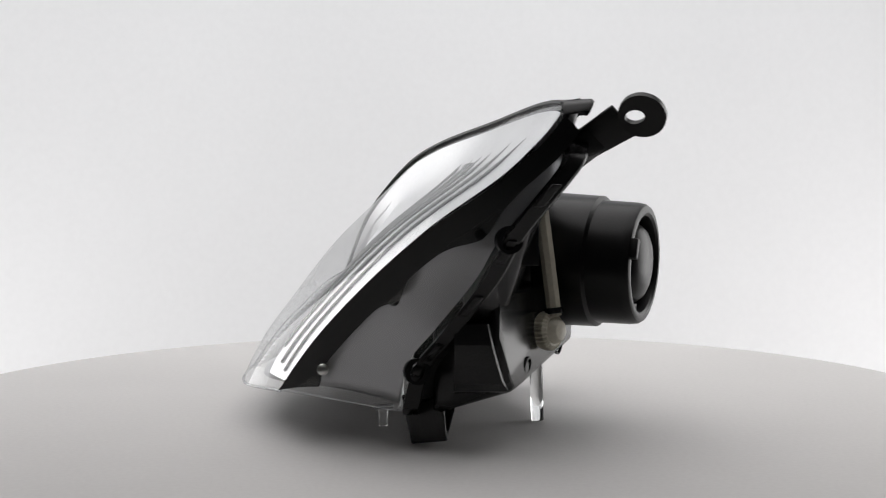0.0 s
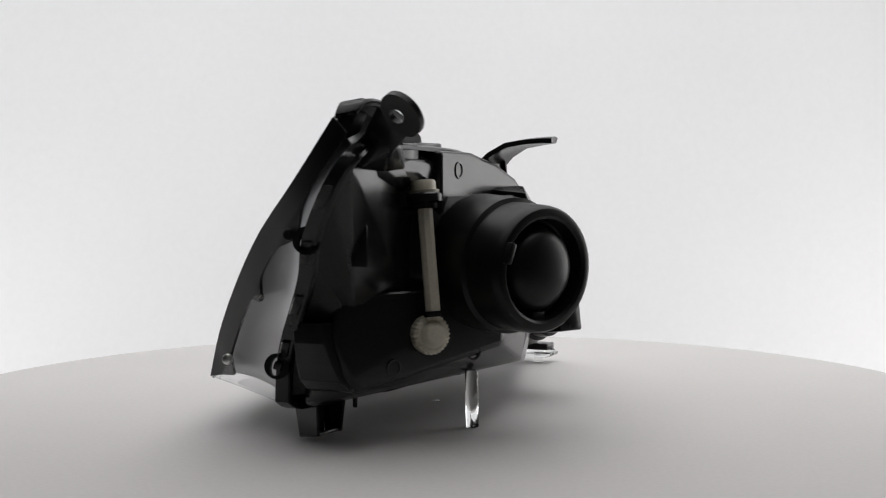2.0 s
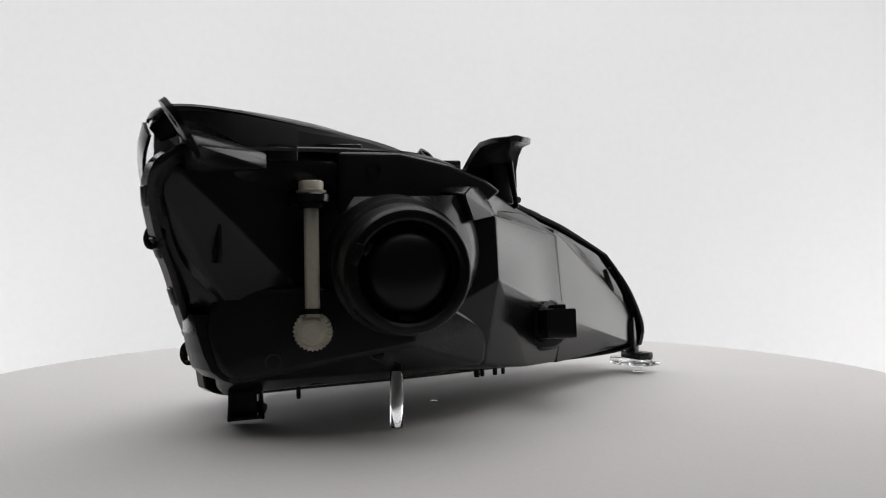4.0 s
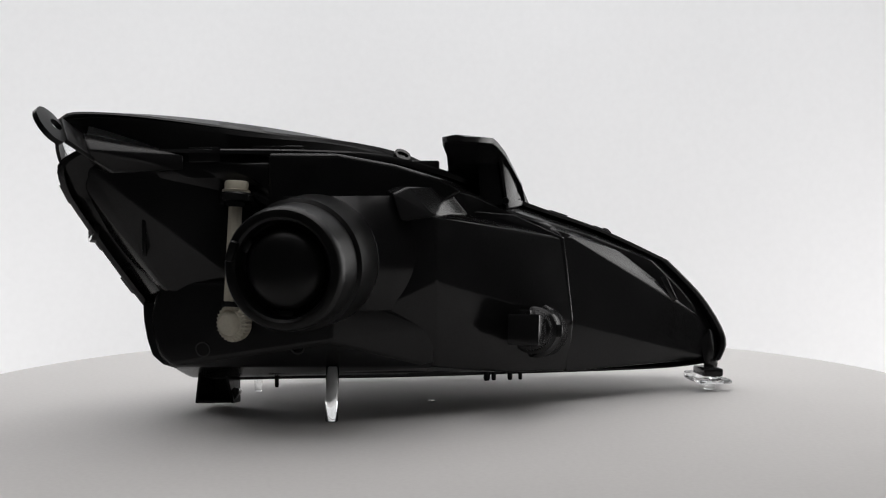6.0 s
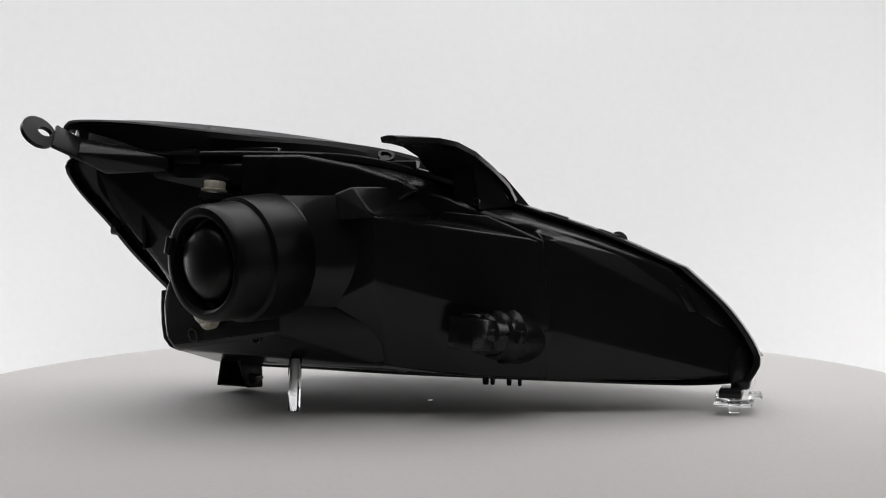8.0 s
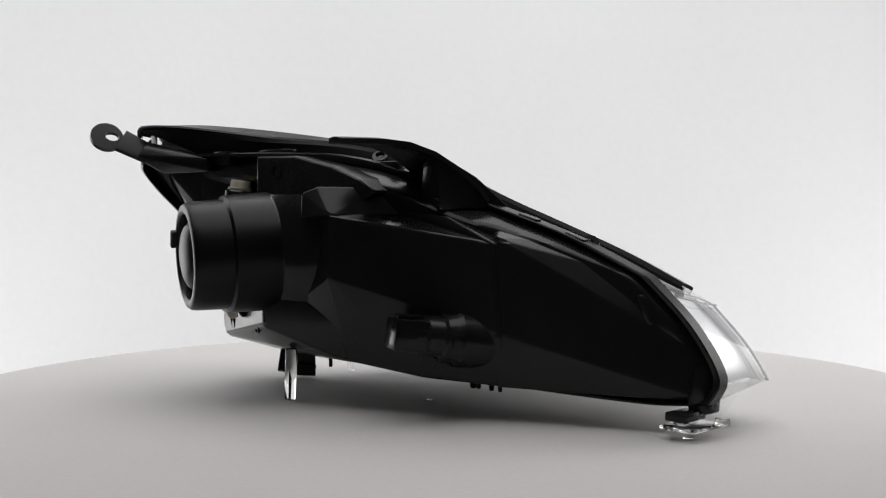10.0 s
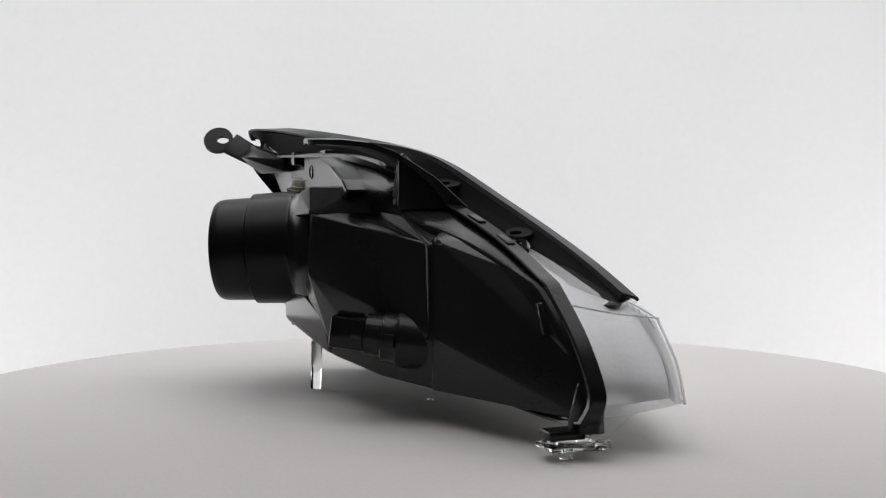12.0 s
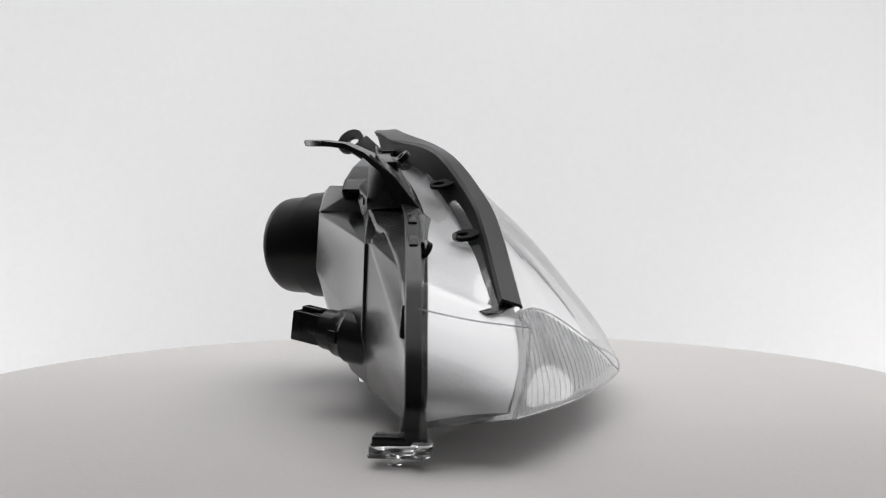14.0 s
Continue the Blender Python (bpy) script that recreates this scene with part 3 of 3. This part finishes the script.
def dust_cap(root):
    neck = lathe([(-0.150, 0.0800), (-0.125, 0.0815), (-0.108, 0.0785), (-0.094, 0.0720), (-0.083, 0.0625), (-0.076, 0.0545), (-0.071, 0.0495), (-0.040, 0.0475)], CAP, AXIS, 96)
    for co, no in (((0, 0, 0.1725), (0, 0, 1)), ((0, 0, 0.0430), (-0.2, 0, -1)), ((0.030, 0, 0), (-1, 0, 0))):
        cut = bmesh.ops.bisect_plane(neck, geom=neck.verts[:] + neck.edges[:] + neck.faces[:], plane_co=co, plane_no=no, clear_outer=True)
        bmesh.ops.contextual_create(neck, geom=[e for e in cut["geom_cut"] if isinstance(e, bmesh.types.BMEdge)])
    part("bulb_neck", neck, BLACK, root, "black bowl-shaped neck behind the bulb, cut flat on top", 30)
    body = lathe([(-0.072, 0.0), (-0.072, 0.0492), (-0.068, 0.0496), (-0.034, 0.0485), (-0.032, 0.0455), (-0.008, 0.0448), (-0.003, 0.0440), (-0.0008, 0.0425), (0.0, 0.0405), (0.0, 0.0375), (-0.0015, 0.0355), (-0.006, 0.0345), (-0.013, 0.0340), (-0.014, 0.0325), (-0.012, 0.0300),
                  (-0.006, 0.0285), (-0.002, 0.0250), (0.0005, 0.0200), (0.0022, 0.0130), (0.0030, 0.0060), (0.0032, 0.0)], CAP, AXIS, 64)
    ob = part("dust_cap", body, RUBBER, root, "black rubber dust cap", 32)
    side = Vector((-AXIS.y, AXIS.x, 0)).normalized()
    up = AXIS.cross(side) * -1
    up = up if up.z > 0 else -up
    for a, r, q, depth in ((160, 0.0385, 0.0075, 0.0045), (150, 0.0325, 0.0050, -0.0060), (270, 0.0325, 0.0060, -0.0060)):
        v = side * math.cos(radians(a)) + up * math.sin(radians(a))
        w = AXIS.cross(v)
        o = CAP + v * r
        part("grip_lug", hull([o + v * p + w * k * q + AXIS * d for p in (-0.0030, 0.0030) for k in (-1, 1) for d in (-0.014, depth)], 0.0015), RUBBER, ob)
    return ob


def adjuster(root):
    lo, hi = Vector((0.0858, -0.1675, 0.088)), Vector((0.0752, -0.1615, 0.178))
    up = (hi - lo).normalized()
    rod = lathe([(0.0, 0.0053), (0.080, 0.0053)], lo, up, 8)
    ob = part("adjuster_rod", rod, NYLON, root, "ivory nylon beam adjuster rod", 20)
    part("rod_head", lathe([(0.0880, 0.0), (0.0880, 0.0105), (0.0900, 0.0108), (0.0905, 0.0088), (0.0955, 0.0090), (0.0968, 0.0082), (0.0968, 0)], lo, up, 12), NYLON, ob)
    part("rod_collar", lathe([(0.0770, 0.0), (0.0770, 0.0085), (0.0805, 0.0090), (0.0815, 0.0130), (0.0865, 0.0130), (0.0878, 0.0115), (0.0878, 0)], lo, up, 20), BLACK, ob, "black clip collar")
    part("rod_ring", lathe([(0.002, 0.0), (0.002, 0.0062), (0.004, 0.0068), (0.006, 0.0062), (0.006, 0)], lo, up, 20), BLACK, ob)
    # crown gear below the rod
    g = Vector((0.083, -0.166, 0.0775))
    face = Vector((0.78, -0.60, 0.05)).normalized()
    n = 56
    q = face.to_track_quat("Z", "Y").to_matrix()
    bm = bmesh.new()
    rows = []
    for s, r, t in ((-0.006, 0.006, 0), (-0.006, 0.0135, 0), (-0.001, 0.0145, 1), (0.0015, 0.0142, 1), (0.0035, 0.0115, 0.6), (0.0035, 0.0095, 0), (0.007, 0.0085, 0), (0.009, 0.0065, 0), (0.0098, 0.003, 0), (0.0099, 0.0001, 0)):
        rows.append([g + q @ Vector(((r - 0.0014 * t * (i % 2)) * math.cos(2 * math.pi * i / n), (r - 0.0014 * t * (i % 2)) * math.sin(2 * math.pi * i / n), s)) for i in range(n)])
    grid(bm, rows, True)
    part("gear", bm, NYLON, ob, "ivory toothed adjuster gear", 30)
    # cradle that holds the rod against the housing
    part("cradle", hull([Vector((0.066, -0.162, 0.170)) + Vector(d) for d in ((-0.03, -0.014, -0.004), (-0.03, 0.016, -0.004), (0.002, -0.012, -0.004), (0.002, 0.014, -0.004), (-0.03, -0.014, 0.004), (-0.03, 0.016, 0.004), (0.002, -0.012, 0.004), (0.002, 0.014, 0.004))], 0.001), BLACK, ob)
    return ob


def brackets(root):
    # eye bracket at the upper broad corner
    c = Vector((0.1246, -0.2873, 0.2250))
    nrm = Vector((0.28, 0.78, 0.56)).normalized()
    eye = ring_plate(c - Vector((0.0, 0.0, 0.0015)), nrm, (0.75, -0.66, 0.0), 0.0148, 0.0048, 0.004, 1.3, 36, (0.004, -0.0024, 0.0002))
    ob = part("eye_bracket", eye, RUBBER, root, "black mounting eye bracket")
    d = Vector((0.086, -0.256, 0.1990)) - c
    d = (d - nrm * d.dot(nrm)).normalized()
    w = nrm.cross(d)
    part("bracket_plate", hull([c + d * a + w * (b * k) + nrm * h for a, b in ((0.0085, 0.0125), (0.024, 0.0105), (0.048, 0.0100)) for k in (-1, 1) for h in (-0.002, 0.002)], 0.0012), RUBBER, ob)
    arm = [c + d * 0.030 + w * (0.0095 * k) + nrm * h for k in (-1, 1) for h in (-0.002, 0.004)]
    arm += [Vector(p) for p in ((0.082, -0.262, 0.192), (0.094, -0.250, 0.190), (0.080, -0.266, 0.206), (0.092, -0.252, 0.206), (0.070, -0.200, 0.192), (0.082, -0.200, 0.192), (0.070, -0.200, 0.204), (0.082, -0.200, 0.204))]
    part("bracket_arm", hull(arm, 0.0015), BLACK, ob)
    # curved upper bracket
    bm = bmesh.new()
    rows = []
    for y0, y1, x, z in ((0.012, 0.076, 0.012, 0.168), (0.010, 0.072, 0.020, 0.180), (0.008, 0.062, 0.032, 0.194), (0.004, 0.052, 0.048, 0.206), (-0.002, 0.042, 0.066, 0.2135), (-0.006, 0.034, 0.086, 0.2160), (-0.008, 0.020, 0.100, 0.2165), (-0.006, 0.008, 0.108, 0.2165)):
        rows.append([Vector((x, y0 + (y1 - y0) * s / 6, z + 0.0015 * math.sin(math.pi * s / 6))) for s in range(7)])
    grid(bm, rows)
    thicken(bm, 0.004)
    ob = part("upper_bracket", bm, BLACK, root, "black curved upper mounting bracket")
    leg = [(0.040, 0.030, 0.204), (0.040, 0.046, 0.206), (0.046, 0.032, 0.165), (0.046, 0.050, 0.163), (0.020, 0.072, 0.168), (0.030, 0.060, 0.190), (0.012, 0.040, 0.170), (0.010, 0.070, 0.166)]
    part("bracket_leg", hull(leg, 0.001), BLACK, ob)
    web = slab([(0.046, 0.052, 0.160), (0.044, 0.046, 0.205), (0.020, 0.066, 0.186), (-0.002, 0.081, 0.162)], (0.2, 1, 0.2), 0.003)
    part("web", web, BLACK, ob)
    part("bracket_screw", lathe([(0, 0.0), (0, 0.003), (0.0015, 0.0026), (0.0015, 0)], (0.048, 0.052, 0.167), (1, 0.1, 0), 12), RUBBER, ob, "blackened bracket screw")
    # foot under the broad end: a box open to the rear
    def plate(a, b, c, d, normal, depth=0.0028):
        return slab([Vector(p) for p in (a, b, c, d)], normal, depth)
    ob = part("mounting_foot", plate((-0.0159, -0.1823, 0.0002), (-0.0230, -0.1800, 0.034), (0.0048, -0.1917, 0.042), (0.0086, -0.1965, 0.0050), (0.45, 0.9, 0.0)), BLACK, root, "black box-shaped lower mounting foot, open to the rear")
    part("foot_wall", plate((0.0098, -0.1680, 0.0040), (0.0180, -0.1745, 0.036), (-0.0080, -0.1620, 0.034), (-0.0080, -0.1620, 0.0020), (0.2, 1, 0.0)), BLACK, ob)
    part("foot_wall", plate((-0.0159, -0.1810, 0.0010), (-0.0220, -0.1790, 0.034), (-0.0090, -0.1620, 0.034), (-0.0090, -0.1620, 0.0020), (1, -0.3, 0.0)), BLACK, ob)
    part("foot_base", plate((-0.0150, -0.1815, 0.0006), (0.0085, -0.1955, 0.0050), (0.0098, -0.1675, 0.0045), (-0.0080, -0.1620, 0.0020), (0, 0, 1)), BLACK, ob)
    part("foot_lip", hull([(-0.008, -0.162, 0.002), (0.009, -0.166, 0.0045), (-0.008, -0.1575, 0.012), (0.008, -0.1600, 0.014), (-0.008, -0.164, 0.016), (0.009, -0.167, 0.018)], 0.002), BLACK, ob)
    # hook at the pointed end
    hook = hull([(-0.030, 0.262, 0.050), (-0.016, 0.250, 0.052), (-0.032, 0.258, 0.016), (-0.016, 0.258, 0.016), (-0.010, 0.244, 0.018), (-0.016, 0.240, 0.040), (-0.030, 0.250, 0.016)], 0.0015)
    ob = part("tip_hook", hook, BLACK, root, "black hooked mounting tab")
    part("hook_toe", hull([(x, y, z) for x in (-0.020, 0.006) for y in (0.236, 0.254) for z in (0.0125, 0.019)], 0.0012), BLACK, ob)
    return ob


def bulb_socket(root):
    """Turn-signal bulb holder with its plug."""
    a, e = Vector((0.044, 0.080, 0.061)), Vector((0.103, 0.053, 0.070))
    d = (e - a).normalized()
    ob = part("bulb_socket", lathe([(-0.02, 0.022), (0.010, 0.022), (0.013, 0.0195), (0.022, 0.0190), (0.024, 0.0165), (0.036, 0.0160), (0.038, 0.0135), (0.046, 0.013)], a, d, 32), BLACK, root, "black turn-signal bulb holder")
    w = d.cross(Vector((0, 0, 1))).normalized()
    u = w.cross(d)
    plug = hull([a + d * s + w * p + u * q for s in (0.036, 0.063) for p in (-0.0125, 0.0125) for q in (-0.0125, 0.0115)], 0.0015)
    part("plug", plug, BLACK, ob)
    part("plug_latch", hull([a + d * s + w * p + u * q for s in (0.040, 0.060) for p in (-0.005, 0.005) for q in (0.0105, 0.015)], 0.0012), BLACK, ob)
    for s in (-1, 1):
        part("lug", hull([a + d * t + w * (s * p) + u * q for t in (0.012, 0.020) for p in (0.016, 0.023) for q in (-0.005, 0.005)], 0.001), BLACK, ob)
    return ob


def headlight():
    root = tagged(new("headlight"), "car headlight with black housing and clear lens", "headlight")
    lens(root)
    reflector(root)
    trim(root)
    housing(root)
    dust_cap(root)
    adjuster(root)
    brackets(root)
    bulb_socket(root)
    return root


def support_rod():
    bm = lathe([(0, 0), (0, 0.0044), (0.0008, 0.0050), (0.042, 0.0050), (0.0428, 0.0044), (0.0428, 0)], (0, 0, 0.0004), (-0.02, 0.03, 1), 24)
    ob = tagged(part("support_rod", bm, ACRYLIC), "clear acrylic support rod standing on the turntable", "support rod")
    return ob


def support_foot():
    root = tagged(new("tip_stand"), "small clear plastic foot under the headlight's pointed end", "stand")
    part("pin", lathe([(0, 0), (0, 0.0042), (0.006, 0.0046), (0.007, 0.0046), (0.007, 0)], (-0.008, 0.247, 0.0004), (0, 0, 1), 20), ACRYLIC, root)
    part("plate", hull([(x, y, z) for x in (-0.030, 0.008) for y in (0.232, 0.262) for z in (0.0068, 0.0105)], 0.0015), ACRYLIC, root)
    for p in ((-0.028, 0.262), (-0.026, 0.236), (0.004, 0.248)):
        part("boss", lathe([(0, 0), (0, 0.0055), (0.004, 0.0055), (0.005, 0.0045), (0.005, 0)], (p[0], p[1], 0.009), (0, 0, 1), 18), ACRYLIC, root)
    return root


studio()
table = turntable()
lamp_unit = headlight()
rod = support_rod()
foot = support_foot()


def motions():
    """Everything on the turntable goes round with it, at one even speed."""
    def turn(ob, x=0.0, y=0.0, z=0.0):
        rows = []
        for k in range(29):
            t = 0.5 * k
            m = Matrix.Rotation(radians(-TURN * t - PHASE), 4, "Z") @ Matrix.Translation((x, y, z))
            rows.append((t, m))
        walk(ob, rows)
    turn(table, 0, 0, -0.9)
    turn(lamp_unit, 0.0004, -0.0014, 0.0010)
    turn(rod, 0.0793, -0.0932, 0.0)
    turn(foot, 0.0, -0.0014, 0.0)


motions()
